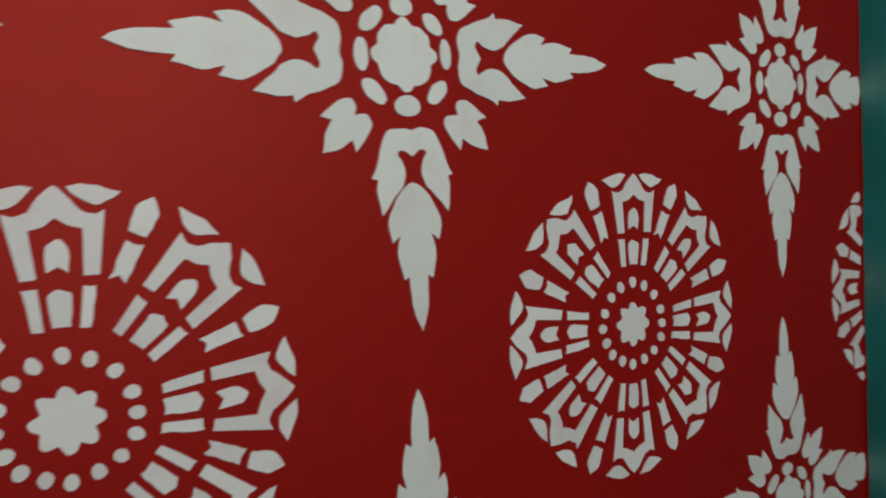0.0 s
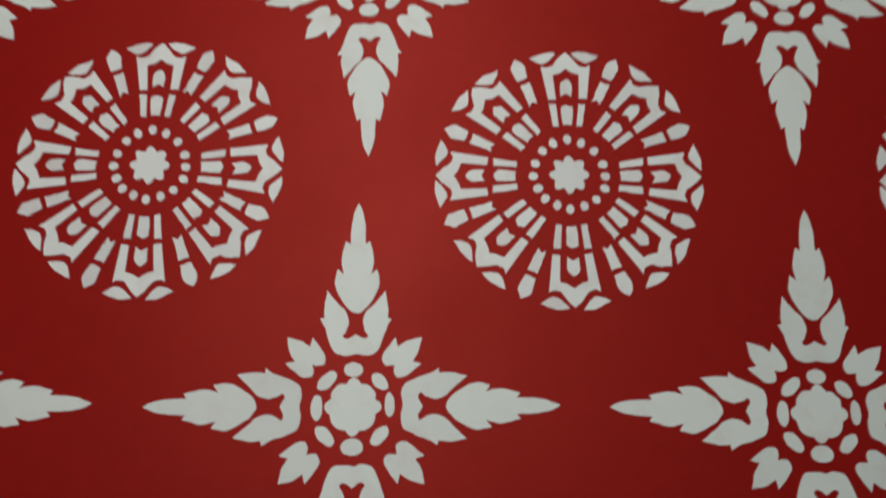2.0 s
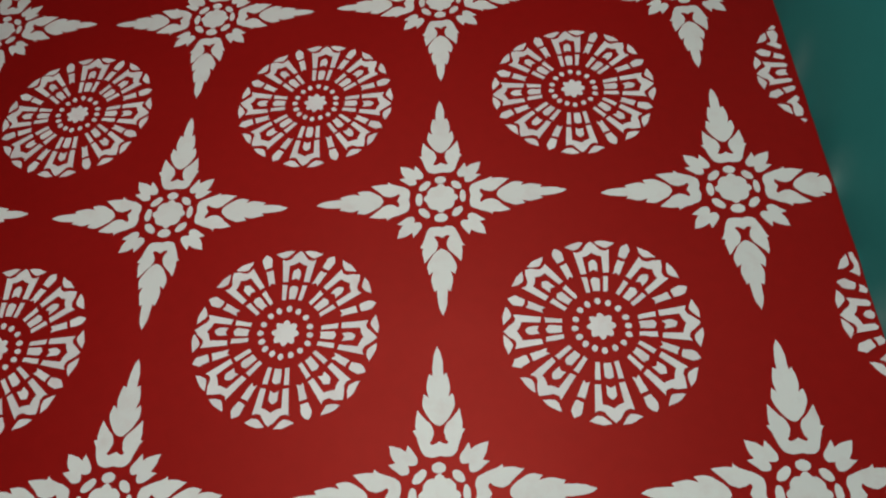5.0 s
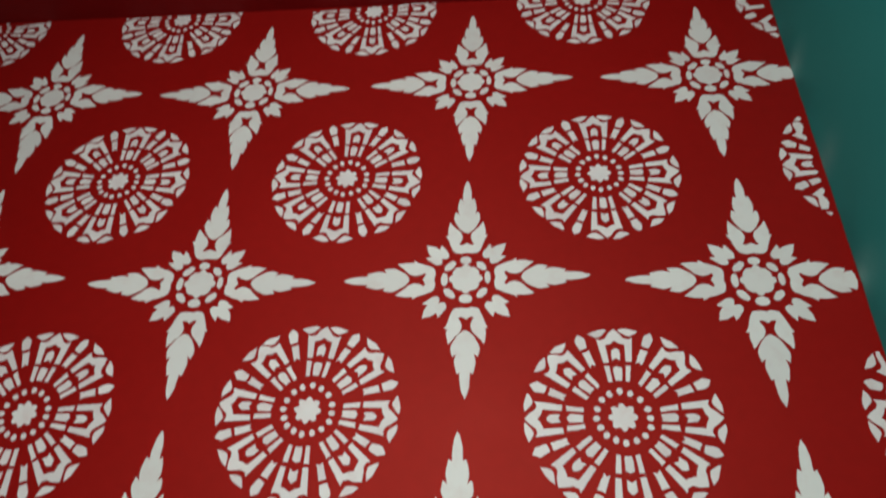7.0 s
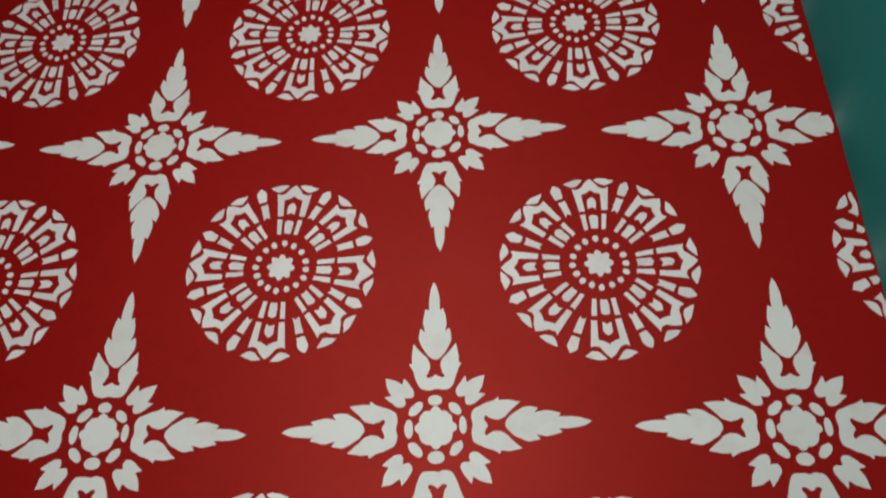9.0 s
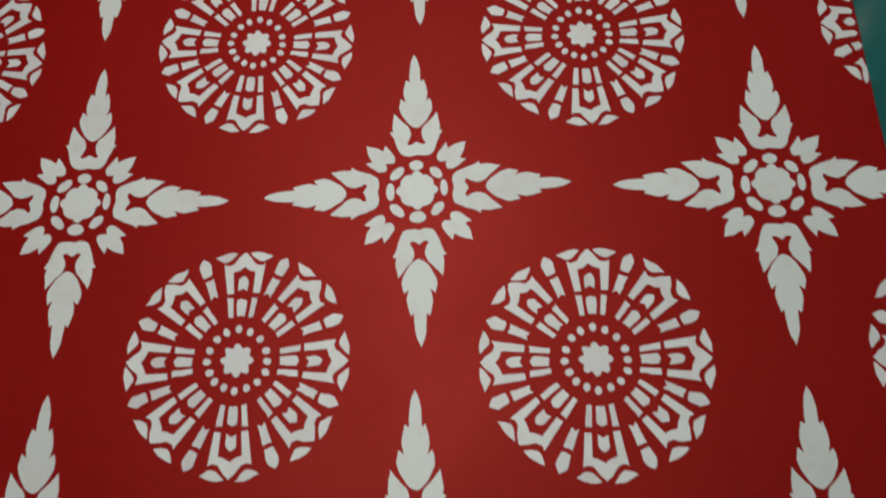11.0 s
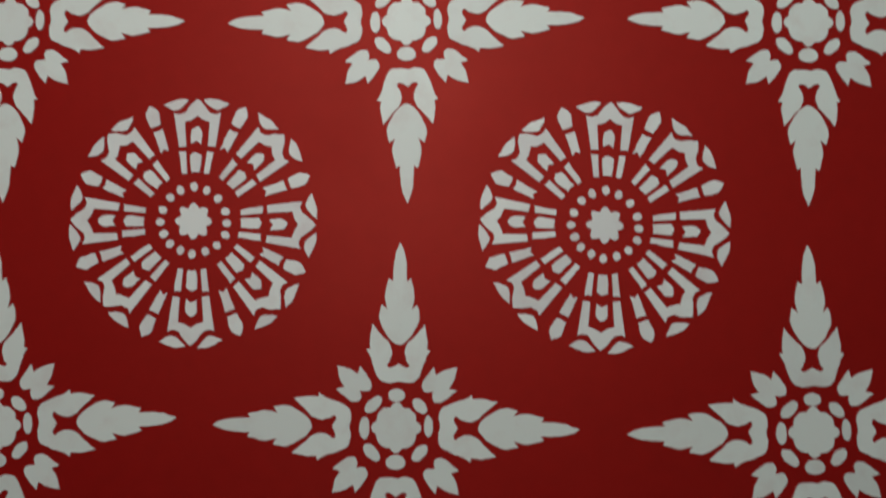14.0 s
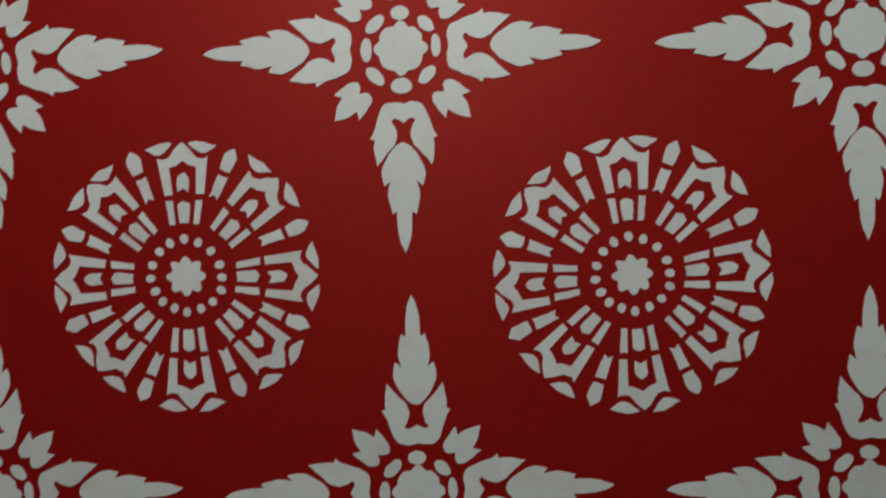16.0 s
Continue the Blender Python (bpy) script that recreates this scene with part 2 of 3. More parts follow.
# ---------------------------------------------------------------- builders
def mesh_of(name, bm, mat):
    me = bpy.data.meshes.new(name)
    bm.to_mesh(me)
    bm.free()
    me.materials.append(mat)
    return me


def part(name, bm, mat, parent, label=""):
    ob = new(name, mesh_of(name, bm, mat))
    ob.parent = parent
    return tagged(ob, label)


def box(x0, x1, y0, y1, z0, z1):
    bm = bmesh.new()
    bmesh.ops.create_cube(bm, size=1.0, matrix=Matrix.Translation(((x0 + x1) / 2, (y0 + y1) / 2, (z0 + z1) / 2))
                          @ Matrix.Diagonal((x1 - x0, y1 - y0, z1 - z0, 1)))
    return bm


def structure(name, bm, mat, label, category):
    return tagged(new(name, mesh_of(name, bm, mat)), label, category, kind="structure")


# ---------------------------------------------------------------- the room
T = 0.14
wall_north = structure("wall_north", box(WEST, CORNER, 0.0, T, 0.0, TOP), RED,
                       "deep red painted plaster wall carrying rows of white stencils", "wall")
wall_east = structure("wall_east", box(CORNER, CORNER + T, SOUTH, T, 0.0, TOP), TEAL,
                      "dark teal painted plaster wall meeting the red wall", "wall")
# west and south walls are unseen, added to close the room with dark bounce
wall_west = structure("wall_west", box(WEST - T, WEST, SOUTH, T, 0.0, TOP), TEAL, "unseen plain dark teal wall closing the room", "wall")
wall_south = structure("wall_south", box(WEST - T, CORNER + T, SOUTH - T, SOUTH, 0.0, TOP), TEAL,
                       "unseen plain dark teal wall closing the room", "wall")
ceiling = structure("ceiling", box(WEST - T, CORNER + T, SOUTH - T, T, TOP, TOP + T), RED_CEILING,
                    "plain dark red painted ceiling above the stencilled wall", "ceiling")
floor = structure("floor", box(WEST - T, CORNER + T, SOUTH - T, T, -0.1, 0.0), FLOOR, "plain grey floor", "floor")


def wavering_edge():
    """The red coat turns the corner and laps a few millimetres onto the teal, in an unsteady brushed line."""
    bm = bmesh.new()
    rows = []
    steps = 300
    for i in range(steps + 1):
        z = TOP * i / steps
        w = 0.0022 + 0.0030 * noise.noise((0.3, 0.0, z * 4.2)) + 0.0016 * noise.noise((7.1, 0.0, z * 19.0)) \
            + 0.0008 * noise.noise((3.3, 0.0, z * 70.0))
        w = max(w, 0.0006)
        rows.append([bm.verts.new(p) for p in ((CORNER - 0.0007, 0.0, z), (CORNER - 0.0007, -w, z), (CORNER, -w, z))])
    for a, b in zip(rows, rows[1:]):
        for k in (0, 1):
            bm.faces.new((a[k], b[k], b[k + 1], a[k + 1]))
    bmesh.ops.recalc_face_normals(bm, faces=bm.faces)
    return bm


part("paint_edge", wavering_edge(), RED, wall_north, "unsteady brushed edge of the red paint")


# ---------------------------------------------------------------- added tube lamp on the unseen wall behind the camera
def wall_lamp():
    thing = tagged(new("wall_lamp"), "added upright tube lamp, out of view on the south wall", "lamp")
    thing.location = ADDED_LAMP
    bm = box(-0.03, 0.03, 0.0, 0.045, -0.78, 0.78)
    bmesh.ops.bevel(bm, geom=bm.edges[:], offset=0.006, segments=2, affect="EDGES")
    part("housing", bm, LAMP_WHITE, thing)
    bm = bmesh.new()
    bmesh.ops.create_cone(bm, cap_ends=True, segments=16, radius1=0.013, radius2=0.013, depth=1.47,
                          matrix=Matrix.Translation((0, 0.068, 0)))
    part("tube", bm, GLOW, thing, "glowing tube of the added lamp")
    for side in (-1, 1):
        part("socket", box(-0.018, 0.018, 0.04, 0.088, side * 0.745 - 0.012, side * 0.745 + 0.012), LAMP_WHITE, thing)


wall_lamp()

# ---------------------------------------------------------------- stencilled motifs
THICK = 0.0011


def spline(points, steps=4):
    """A closed outline from (x, z, corner) points: corners stay sharp, the rest is rounded."""
    out = []
    n = len(points)
    for i in range(n):
        p0, p1, p2, p3 = (points[(i + k) % n] for k in (-1, 0, 1, 2))
        a = np.array(p1[:2], float)
        b = np.array(p2[:2], float)
        before = a - (b - a) * 0.4 if p1[2] else np.array(p0[:2], float)
        after = b + (b - a) * 0.4 if p2[2] else np.array(p3[:2], float)
        if p1[2] and p2[2]:
            out.append(a)
            continue
        for k in range(steps):
            s = k / steps
            out.append(0.5 * (2 * a + (b - before) * s + (2 * before - 5 * a + 4 * b - after) * s * s
                              + (3 * a - before - 3 * b + after) * s ** 3))
    return [(float(p[0]), float(p[1])) for p in out]


def mirrored(half):
    """A symmetric outline from its right half, listed from the bottom of the axis to its top."""
    return list(half) + [(-x, z, c) for x, z, c in reversed(half) if abs(x) > 1e-6]


def worn(outline, amount, seed):
    """Slightly uneven edge, as paint dabbed through a cut sheet leaves it."""
    out = []
    for x, z in outline:
        out.append((x + amount * noise.noise((x * 190 + seed, z * 190, 1.7)), z + amount * noise.noise((x * 190, z * 190 + seed, 5.2))))
    return out


def clipped(outline, axis, limit):
    """The part of an outline below limit on one axis."""
    out = []
    for a, b in zip(outline, outline[1:] + outline[:1]):
        if a[axis] <= limit:
            out.append(a)
        if (a[axis] <= limit) != (b[axis] <= limit):
            s = (limit - a[axis]) / (b[axis] - a[axis])
            out.append((a[0] + (b[0] - a[0]) * s, a[1] + (b[1] - a[1]) * s))
    return out


def ragged_end(outline, axis, limit, seed):
    """Round off and fray the straight cut that clipping leaves."""
    out = []
    for a, b in zip(outline, outline[1:] + outline[:1]):
        out.append(a)
        span = math.hypot(b[0] - a[0], b[1] - a[1])
        if abs(a[axis] - limit) < 1e-6 and abs(b[axis] - limit) < 1e-6 and span > 0.004:
            for k in range(1, 10):
                s = k / 10
                p = [a[0] + (b[0] - a[0]) * s, a[1] + (b[1] - a[1]) * s]
                p[axis] += 0.0034 * math.sin(math.pi * s) + 0.0016 * noise.noise((s * 7.0, seed, 2.0))
                out.append((p[0], p[1]))
    return out


def film_of(outline):
    """A film of paint with that outline, standing a little proud of the wall."""
    bm = bmesh.new()
    front = [bm.verts.new((x, -THICK, z)) for x, z in outline]
    back = [bm.verts.new((x, 0.0, z)) for x, z in outline]
    bm.faces.new(front)
    for i in range(len(front)):
        j = (i + 1) % len(front)
        bm.faces.new((front[i], back[i], back[j], front[j]))
    bmesh.ops.recalc_face_normals(bm, faces=bm.faces)
    if bm.faces[0].normal.y > 0:
        bmesh.ops.reverse_faces(bm, faces=bm.faces)
    return bm


def scaled(points, k):
    return [(x * k, z * k) for x, z in points]


def turned(points, degrees):
    c, s = math.cos(radians(degrees)), math.sin(radians(degrees))
    return [(x * c + z * s, -x * s + z * c) for x, z in points]


def lobes(count, inner, outer, sharp):
    return [(math.sin(a) * r, math.cos(a) * r)
            for a, r in ((2 * math.pi * i / (count * 8), inner + (outer - inner) * abs(math.cos(math.pi * i / 8)) ** sharp)
                         for i in range(count * 8))]


def ellipse(cx, cz, rx, rz, n=14):
    return [(cx + rx * math.cos(2 * math.pi * i / n), cz + rz * math.sin(2 * math.pi * i / n)) for i in range(n)]


def flip(points):
    return [(-x, z) for x, z in reversed(points)]


# how the holes of the hand-cut round sheet stray: degrees clockwise and thousandths of the radius outwards, petal by petal
PETAL_LEAN = ((0.4, -1), (0.1, 9), (1.2, -12), (-1.2, 3), (-0.2, 0), (0.7, -8), (-0.4, 4), (-0.7, 5))
RAY_LEAN = ((0.3, 8), (0.3, 3), (1.2, -11), (-1.3, -10), (-0.2, 3), (0.8, 4), (-0.6, -5), (-0.4, 6))
DOT_LEAN = (-0.8, -0.2, 1.6, 5.0, 2.4, 0.0, 0.0, -0.7, 0.7, -0.1, 0.3, -1.5, -2.1, -3.1, -0.5, -1.5)
DOT_OUT = (12, 0, 0, -2, 2, 14, 6, -4, 0, -14, -7, -9, 1, -4, 2, 5)
# a hole's own twist about its middle, in degrees clockwise
ARCH_TWIST = (-1.5, 1.8, -0.5, 1.5, -1.1, -1.3, 1.8, -0.7)
HEART_TWIST = (1.8, 1.4, -6.0, 3.0, 0.0, 2.4, -1.2, -1.3)
CORE_TWIST = (-0.7, 0.3, -2.2, 2.3, -0.6, 1.2, 3.0, -3.3)
TIP_TWIST = (2.6, -1.3, -3.7, 1.9, 0.7, -1.7, -3.7, 5.0)
# the bars and outer leaves beside each petal: degrees clockwise, outwards, twist
LEFT_BAR = ((0.2, -1, -0.9), (-0.3, 0, 1.2), (0.0, 5, -2.7), (-0.5, -1, 1.2), (0.0, 0, 0.4), (-0.7, 0, 0.5), (0.5, 2, -0.5), (0.8, -5, 0.9))
RIGHT_BAR = ((0.3, 3, 0.8), (-0.3, 0, 1.7), (0.5, -2, -2.6), (0.0, 1, 0.1), (0.3, 0, -1.0), (0.3, 8, 0.6), (-0.7, -4, 0.5), (-0.4, -5, -0.4))
LEFT_LEAF = ((-1.3, -13, 0.0), (-0.7, 3, 7.0), (-0.2, -3, -1.4), (1.1, 6, -6.0), (-0.1, 2, -6.5), (-0.7, 3, 1.6), (0.9, -5, 2.1), (0.9, 6, 3.4))
RIGHT_LEAF = ((0.0, -6, -4.6), (0.2, 6, 7.0), (0.2, -1, 3.9), (0.0, 12, 2.3), (-0.6, 2, -1.8), (-0.6, 0, -6.5), (1.8, -7, -2.7), (-1.0, -6, 2.3))


def strayed(outline, degrees, out=0.0, twist=0.0):
    """An outline twisted about its middle, moved outwards by thousandths and carried clockwise round the motif."""
    cx = sum(p[0] for p in outline) / len(outline)
    cz = sum(p[1] for p in outline) / len(outline)
    far = math.hypot(cx, cz)
    spun = turned([(x - cx, z - cz) for x, z in outline], twist)
    k = 1.0 + out / 1000.0 / far
    return turned([(x + cx * k, z + cz * k) for x, z in spun], degrees)


def medallion_pieces():
    """(name, outline) of every piece of the round motif, one unit being its radius."""
    core = spline(mirrored([(0, 0.404, 0), (0.036, 0.401, 1), (0.045, 0.532, 0), (0.030, 0.554, 0), (0, 0.570, 1)]))
    bar = spline([(0.069, 0.392, 1), (0.113, 0.389, 1), (0.139, 0.563, 0), (0.130, 0.570, 0), (0.086, 0.573, 1)])
    arch = spline(mirrored([(0, 0.872, 1), (0.050, 0.838, 0), (0.104, 0.820, 1), (0.092, 0.619, 1), (0.151, 0.612, 1),
                            (0.193, 0.898, 1), (0.150, 0.882, 0), (0.100, 0.897, 1), (0.052, 0.965, 0), (0, 1.012, 1)]))
    heart = spline(mirrored([(0, 0.664, 1), (0.042, 0.638, 1), (0.046, 0.728, 0), (0.028, 0.762, 0), (0, 0.780, 0)]))
    leaf = spline([(0.053, 1.017, 1), (0.085, 0.980, 0), (0.120, 0.946, 0), (0.160, 0.928, 0), (0.212, 0.944, 0), (0.264, 0.976, 1),
                   (0.205, 0.998, 0), (0.130, 1.022, 0)])
    tip = spline(mirrored([(0, 0.838, 0), (0.041, 0.841, 1), (0.054, 0.940, 0), (0.040, 0.978, 0), (0, 1.020, 1)]))
    stem = spline([(-0.012, 0.642, 1), (0.021, 0.615, 1), (0.030, 0.700, 0), (0.039, 0.801, 1), (0, 0.797, 0), (-0.040, 0.802, 1),
                   (-0.044, 0.700, 0), (-0.045, 0.617, 1)])
    out = [("centre_star", lobes(8, 0.112, 0.152, 1.5))]
    for i in range(16):
        out.append(("dot", strayed(ellipse(0, 0.272, 0.031, 0.036), 22.5 * i + DOT_LEAN[i], DOT_OUT[i])))
    for i in range(8):
        lean, reach = PETAL_LEAN[i]
        a = 45 * i + lean
        out += [("petal_core", strayed(core, a, reach, CORE_TWIST[i])), ("petal_heart", strayed(heart, a, reach, HEART_TWIST[i])),
                ("petal_arch", strayed(arch, a, reach, ARCH_TWIST[i]))]
        for name, outline, table in (("petal_bar", flip(bar), LEFT_BAR), ("petal_bar", bar, RIGHT_BAR),
                                     ("petal_leaf", flip(leaf), LEFT_LEAF), ("petal_leaf", leaf, RIGHT_LEAF)):
            more, further, twist = table[i]
            out.append((name, strayed(outline, a + more, reach + further, twist)))
        lean, reach = RAY_LEAN[i]
        a = 45 * i + 22.5 + lean
        out += [("ray_tip", strayed(tip, a, reach, TIP_TWIST[i])), ("ray_stem", strayed(stem, a, reach))]
    return [(name, worn(scaled(o, RADIUS), 0.0008, 11.0)) for name, o in out]


def rosette():
    """The middle of the star: four broad lobes between four narrow ones."""
    out = []
    for i in range(96):
        a = 2 * math.pi * i / 96
        off = (math.degrees(a) + 45.0) % 90.0 - 45.0          # degrees from the nearest arm
        broad = 0.1265 - 0.0135 * ((45.0 - abs(off)) / 27.0) ** 2
        narrow = 0.137 - 0.024 * (off / 17.0) ** 2
        r = max(broad, narrow)
        out.append((math.sin(a) * r, math.cos(a) * r))
    return out


def star_pieces():
    """(name, outline) of every piece of the four-armed motif, one unit being an arm's length."""
    calyx = spline(mirrored([(0, 0.254, 0), (0.050, 0.247, 0), (0.098, 0.262, 0), (0.126, 0.320, 0), (0.148, 0.386, 0), (0.171, 0.425, 1),
                             (0.149, 0.430, 1), (0.152, 0.486, 0), (0.139, 0.565, 1), (0.084, 0.498, 0), (0.050, 0.462, 0),
                             (0.034, 0.412, 0), (0.045, 0.366, 0), (0.060, 0.340, 0), (0.040, 0.329, 0), (0, 0.350, 1)]))
    flame = spline(mirrored([(0, 0.458, 0), (0.050, 0.487, 0), (0.092, 0.550, 0), (0.111, 0.605, 0), (0.099, 0.670, 1), (0.066, 0.645, 1),
                             (0.082, 0.715, 0), (0.060, 0.809, 1), (0.039, 0.794, 1), (0.036, 0.874, 0), (0.025, 0.942, 0),
                             (0, 1.0, 1)]))
    leaf = spline(mirrored([(0, 0.284, 1), (0.022, 0.256, 0), (0.046, 0.250, 0), (0.072, 0.272, 0), (0.083, 0.318, 0),
                            (0.089, 0.380, 1), (0.050, 0.357, 1), (0.036, 0.412, 0), (0, 0.469, 1)]))
    out = [("centre_rosette", [(x + 0.002, z + 0.004) for x, z in rosette()])]
    # half length, half width, distance and sideways shift of the ovals, clockwise from the top
    ovals = ((0.047, 0.036, 0.179, 0.0), (0.049, 0.030, 0.178, 0.004), (0.058, 0.024, 0.176, -0.013), (0.055, 0.031, 0.185, 0.0),
             (0.053, 0.040, 0.182, 0.0), (0.058, 0.031, 0.185, 0.0), (0.060, 0.028, 0.173, 0.0), (0.058, 0.031, 0.179, 0.0))
    for i, (wide, deep, far, aside) in enumerate(ovals):
        out.append(("oval", turned(ellipse(aside, far, wide, deep, 18), 45 * i)))
    # the cut sheet is a little longer below its centre than above and beside it: shift aside, outwards, twist in degrees, breadth
    cups = ((0.006, 0.000, 0.0, 1.03), (-0.006, -0.016, 1.0, 1.06), (-0.005, 0.015, -1.0, 1.0), (0.005, 0.000, 1.0, 1.06))
    # foot, length and shift aside of the flames
    flames = ((0.453, 1.042, 0.008), (0.448, 1.012, -0.008), (0.464, 1.026, 0.000), (0.460, 1.004, 0.006))
    # how far each corner leaf lies out, its lean and its twist
    corners = ((0.000, -0.6, 0.0), (0.021, 0.3, 0.0), (0.020, -0.5, 0.0), (0.000, 0.6, 0.0))
    for i in range(4):
        aside, up, twist, broad = cups[i]
        cup = strayed([(x * broad, z) for x, z in calyx], 0.0, 0.0, twist)
        out.append(("calyx", turned([(x + aside, z + up) for x, z in cup], 90 * i)))
        foot, stretch, aside = flames[i]
        out.append(("flame", turned([(x + aside, foot + (z - 0.458) * stretch) for x, z in flame], 90 * i)))
        far, lean, twist = corners[i]
        out.append(("corner_leaf", strayed(leaf, 90 * i + 45 + lean, far * 1000, twist)))
    return [(name, worn(scaled(o, ARM), 0.0007, 23.0)) for name, o in out]


def area(o):
    return 0.5 * abs(sum(a[0] * b[1] - b[0] * a[1] for a, b in zip(o, o[1:] + o[:1])))


def motif(name, pieces, label, category, group, at, right=None, top=None):
    """One motif on the wall; right and top cut it off at the corner or the ceiling."""
    thing = tagged(new(name), label, category, group)
    thing.matrix_world = pose(at[0], 0.0, at[1], 0, -at[2], 0)
    for piece, outline in pieces:
        for axis, limit in ((0, right), (1, top)):
            if limit is not None and len(outline) > 2:
                ragged = limit - at[axis] + 0.004 * noise.noise((outline[0][0] * 60, at[1] * 9, 3.0 + axis)) * (axis == 0)
                outline = clipped(outline, axis, ragged)
                if axis == 0:
                    outline = ragged_end(outline, axis, ragged, at[1] * 9)
        if len(outline) > 2 and area(outline) > 6e-6:
            part(piece, film_of(outline), THIN_WHITE if name == "stencil_medallion" else WHITE, thing)
    return thing


def smear(thing, at):
    """One petal that was smudged while wet: filled in, and dragged round the corner onto the teal."""
    edge = (CORNER - 0.0006 - at[0]) / RADIUS
    filled = spline([(-0.705, 0.775, 0), (-0.655, 0.850, 0), (edge, 0.868, 1), (edge, 0.790, 1), (-0.570, 0.742, 0), (edge, 0.700, 1),
                     (-0.552, 0.620, 0), (-0.632, 0.600, 0), (-0.600, 0.500, 0), (-0.610, 0.405, 0), (-0.640, 0.390, 1), (-0.757, 0.470, 0),
                     (-0.720, 0.560, 0), (-0.740, 0.650, 0), (-0.700, 0.712, 1)])
    bm = film_of(worn(scaled(filled, RADIUS), 0.0012, 4.0))
    bmesh.ops.translate(bm, verts=bm.verts, vec=(0, -0.0004, 0))
    part("paint_smear", bm, THIN_WHITE, thing, "smudged patch of thin white paint")
    dragged = spline([(-0.001, 0.845, 1), (0.020, 0.858, 0), (0.049, 0.846, 0), (0.051, 0.800, 0), (0.008, 0.738, 1), (0.041, 0.705, 0),
                      (0.036, 0.630, 0), (-0.001, 0.606, 1)])
    bm = film_of(worn(scaled(dragged, RADIUS), 0.0008, 9.0))
    bmesh.ops.rotate(bm, verts=bm.verts, matrix=Matrix.Rotation(radians(-90), 3, "Z"))
    bmesh.ops.translate(bm, verts=bm.verts, vec=(CORNER - 0.0002 - at[0], 0, 0))
    part("paint_smear", bm, THIN_WHITE, thing, "thin white paint dragged onto the teal wall")


# hand placing of each star: column, row: right mm, up mm, degrees anticlockwise
STAR_SHIFT = {
    (0, 1): (-1.9, -0.8, -1.0),
    (1, 1): (-4.7, 1.6, 0.9),
    (2, 1): (-0.1, -5.5, 0.2),
    (3, 1): (6.2, -2.4, 0.7),
    (0, 2): (2.5, -3.3, -0.4),
    (1, 2): (-0.5, 1.2, 1.4),
    (2, 2): (0.7, -5.8, 0.1),
    (3, 2): (3.9, 2.5, 0.6),
    (0, 3): (4.4, -2.2, -1.0),
    (1, 3): (1.1, 0.2, 1.8),
    (2, 3): (3.6, -6.2, -0.7),
    (0, 4): (0.2, -4.1, -1.0),
    (1, 4): (1.7, -3.5, 0.9),
    (2, 4): (1.6, -4.9, 0.1),
    (0, 5): (-1.8, -1.6, 1.3),
    (1, 5): (-4.3, -1.2, -0.4),
    (2, 5): (3.6, -3.8, 3.0),
    (0, 6): (2.0, -0.4, 0.0),
    (1, 6): (-0.9, 1.7, 0.8),
    (2, 6): (3.1, 3.9, 1.0),
}
ROUND_SHIFT = {
    (0, 0): (0.0, -12.0, 0.8),
    (1, 0): (3.1, 15.3, -2.4),
    (2, 0): (1.3, 6.3, 3.6),
    (3, 0): (8.4, 7.5, 0.6),
    (0, 1): (1.3, 1.8, 0.8),
    (1, 1): (3.5, -8.9, 1.6),
    (2, 1): (1.4, -9.4, -3.6),
    (3, 1): (7.2, -5.5, -1.2),
    (0, 2): (16.2, 8.0, 0.8),
    (1, 2): (5.0, 0.9, 1.8),
    (2, 2): (-0.3, 3.6, -3.5),
    (3, 2): (4.6, -8.6, -2.3),
    (0, 3): (1.4, 5.6, 0.8),
    (1, 3): (-6.5, 5.5, 1.0),
    (2, 3): (8.4, 9.1, 0.3),
    (0, 4): (3.0, -6.0, 0.8),
    (1, 4): (0.3, -4.1, -2.5),
    (2, 4): (-5.3, -2.4, -0.4),
    (1, 5): (-2.0, -6.4, 3.9),
    (2, 5): (-5.8, 3.1, -0.2),
}
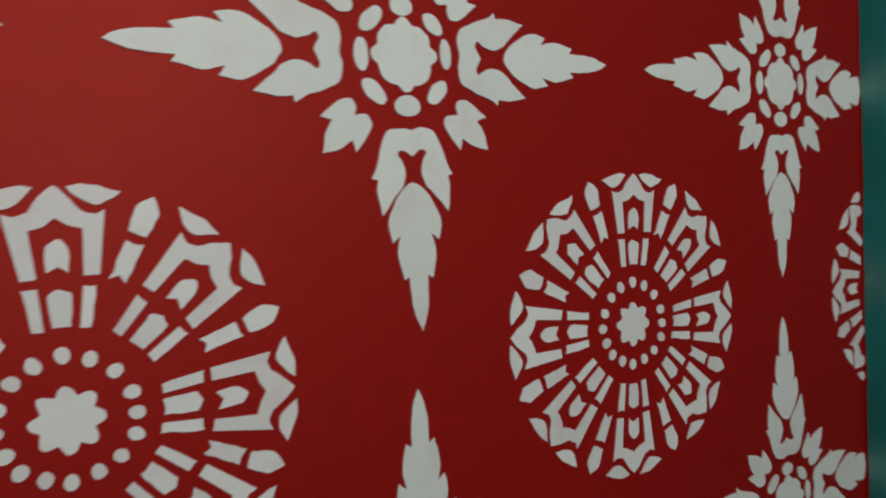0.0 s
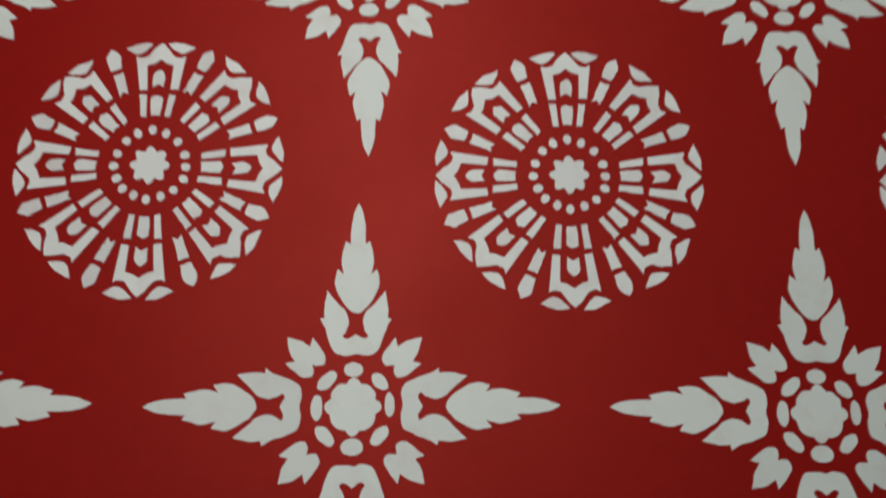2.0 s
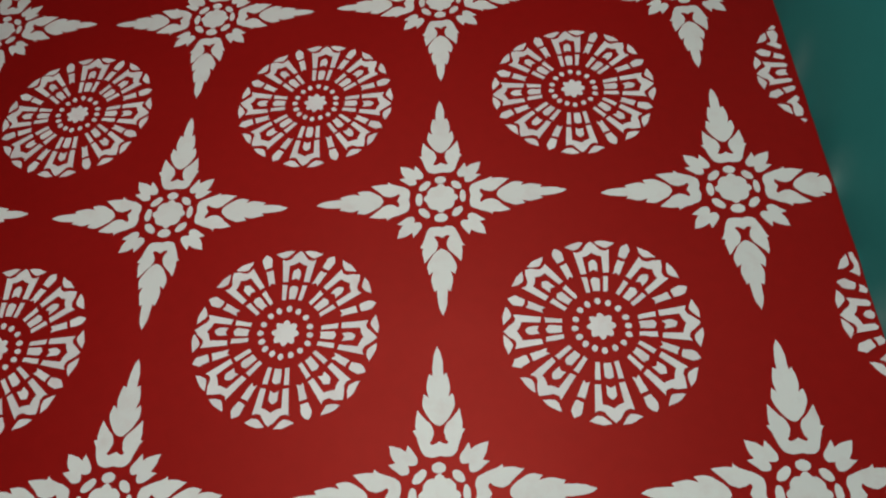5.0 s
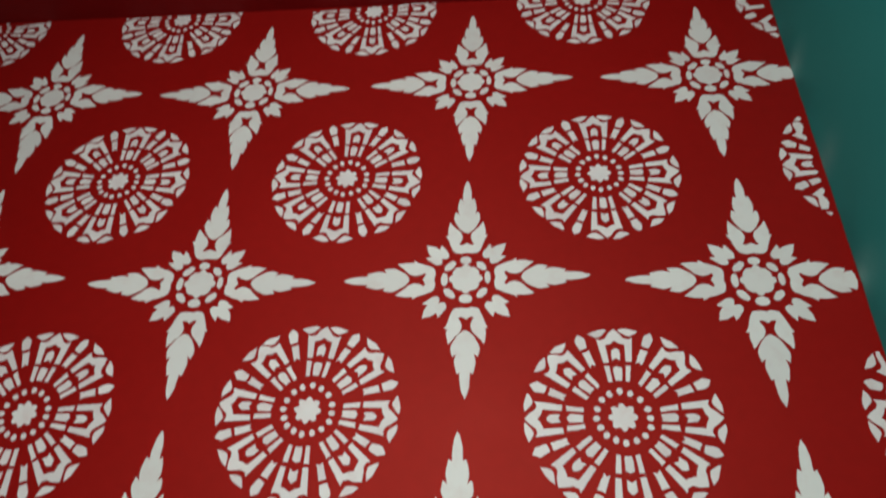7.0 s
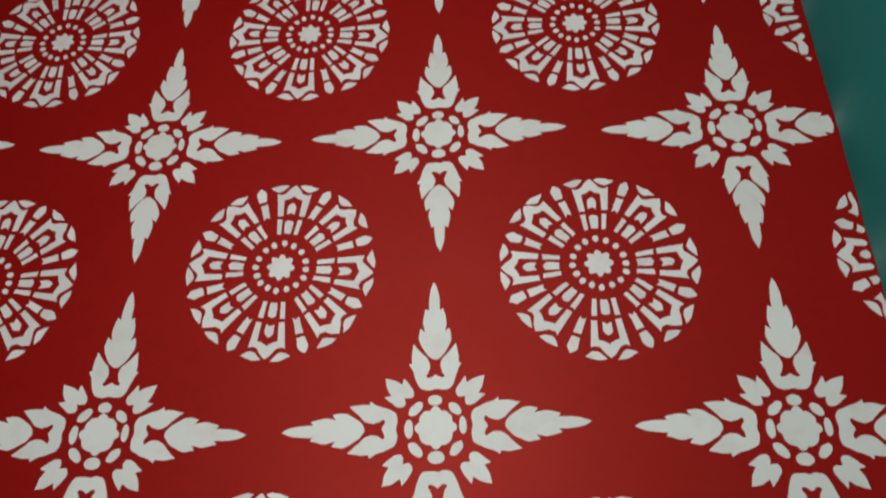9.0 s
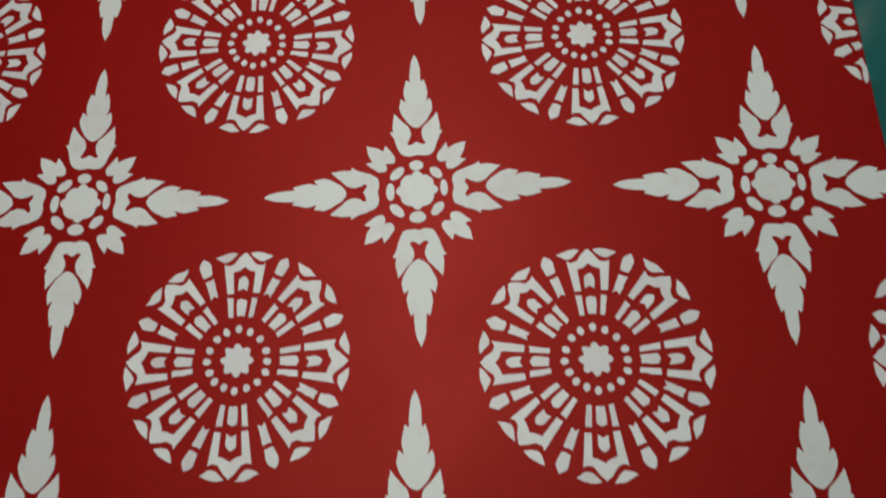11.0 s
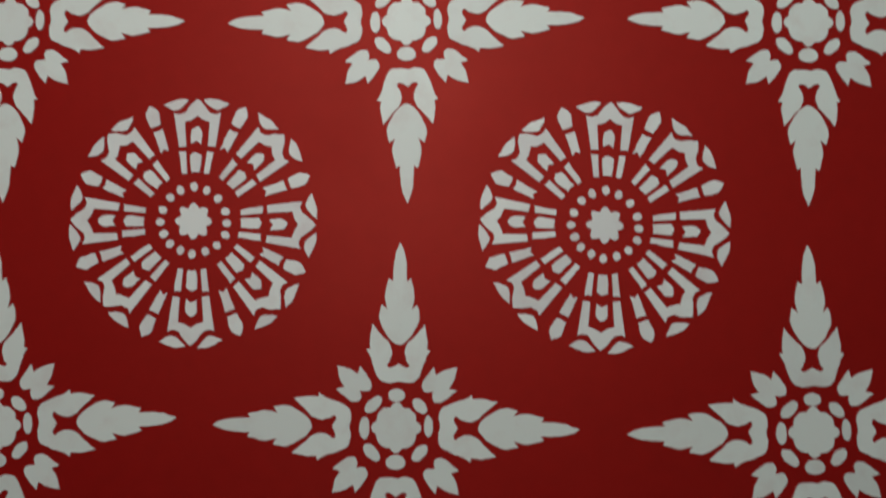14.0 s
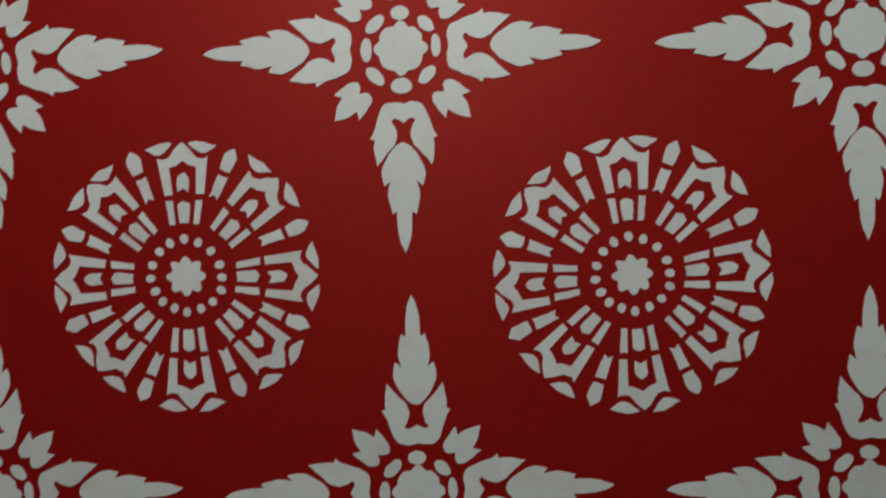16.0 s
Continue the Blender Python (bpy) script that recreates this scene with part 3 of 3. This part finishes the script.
# how far from the corner the cut sheet stopped, row by row
STAR_CUT = {1: 0.001, 2: 0.006, 3: 0.001}
ROUND_CUT = {0: 0.006, 1: 0.012, 2: 0.006, 3: 0.006}
rng = random.Random(5)


def shift(table, key):
    dx, dz, a = rng.uniform(-3, 3), rng.uniform(-4, 4), rng.uniform(-0.8, 0.8)
    if key in table:
        dx, dz, a = table[key]
    return dx / 1000, dz / 1000, a


STARS, ROUNDS = star_pieces(), medallion_pieces()
LABEL_S = "white stencilled four-armed flame star on the red wall"
LABEL_R = "white stencilled round petal medallion on the red wall"
whole_star = whole_round = None
for row in range(1, 7):
    for col in range(0, 5):
        dx, dz, a = shift(STAR_SHIFT, (col, row))
        at = (STAR_X - col * PITCH_X + dx, STAR_TOP - (row - 0.5) * PITCH_Z + dz, a)
        if col == 0:
            motif("stencil_star", STARS, "white stencilled flame star, one arm cut short by the teal wall", "stencil", "stencilled stars",
                  at, right=CORNER - STAR_CUT.get(row, 0.006))
        elif whole_star is None:
            whole_star = motif("stencil_star", STARS, LABEL_S, "stencil", "stencilled stars", at)
        else:
            copy_thing(whole_star, pose(at[0], 0, at[1], 0, -at[2], 0))
for row in range(0, 7):
    for col in range(0, 5):
        dx, dz, a = shift(ROUND_SHIFT, (col, row))
        at = (STAR_X + PITCH_X / 2 - 0.0016 - col * PITCH_X + dx, STAR_TOP - row * PITCH_Z + dz, a)
        if row == 0:
            outer = [p for p in ROUNDS if p[0] not in ("petal_core", "petal_bar", "petal_heart", "ray_stem", "dot", "centre_star")]
            motif("stencil_medallion", outer if col == 0 else ROUNDS, "white stencilled petal medallion cut in half by the ceiling", "stencil",
                  "stencilled medallions", at, right=CORNER - ROUND_CUT[0] if col == 0 else None, top=TOP - 0.004)
        elif col == 0:
            sliver = motif("stencil_medallion", ROUNDS, "sliver of a white stencilled medallion cut off by the teal wall", "stencil",
                           "stencilled medallions", at, right=CORNER - ROUND_CUT.get(row, 0.006))
            if row == 3:
                smear(sliver, at)
        elif whole_round is None:
            whole_round = motif("stencil_medallion", ROUNDS, LABEL_R, "stencil", "stencilled medallions", at)
        else:
            copy_thing(whole_round, pose(at[0], 0, at[1], 0, -at[2], 0))
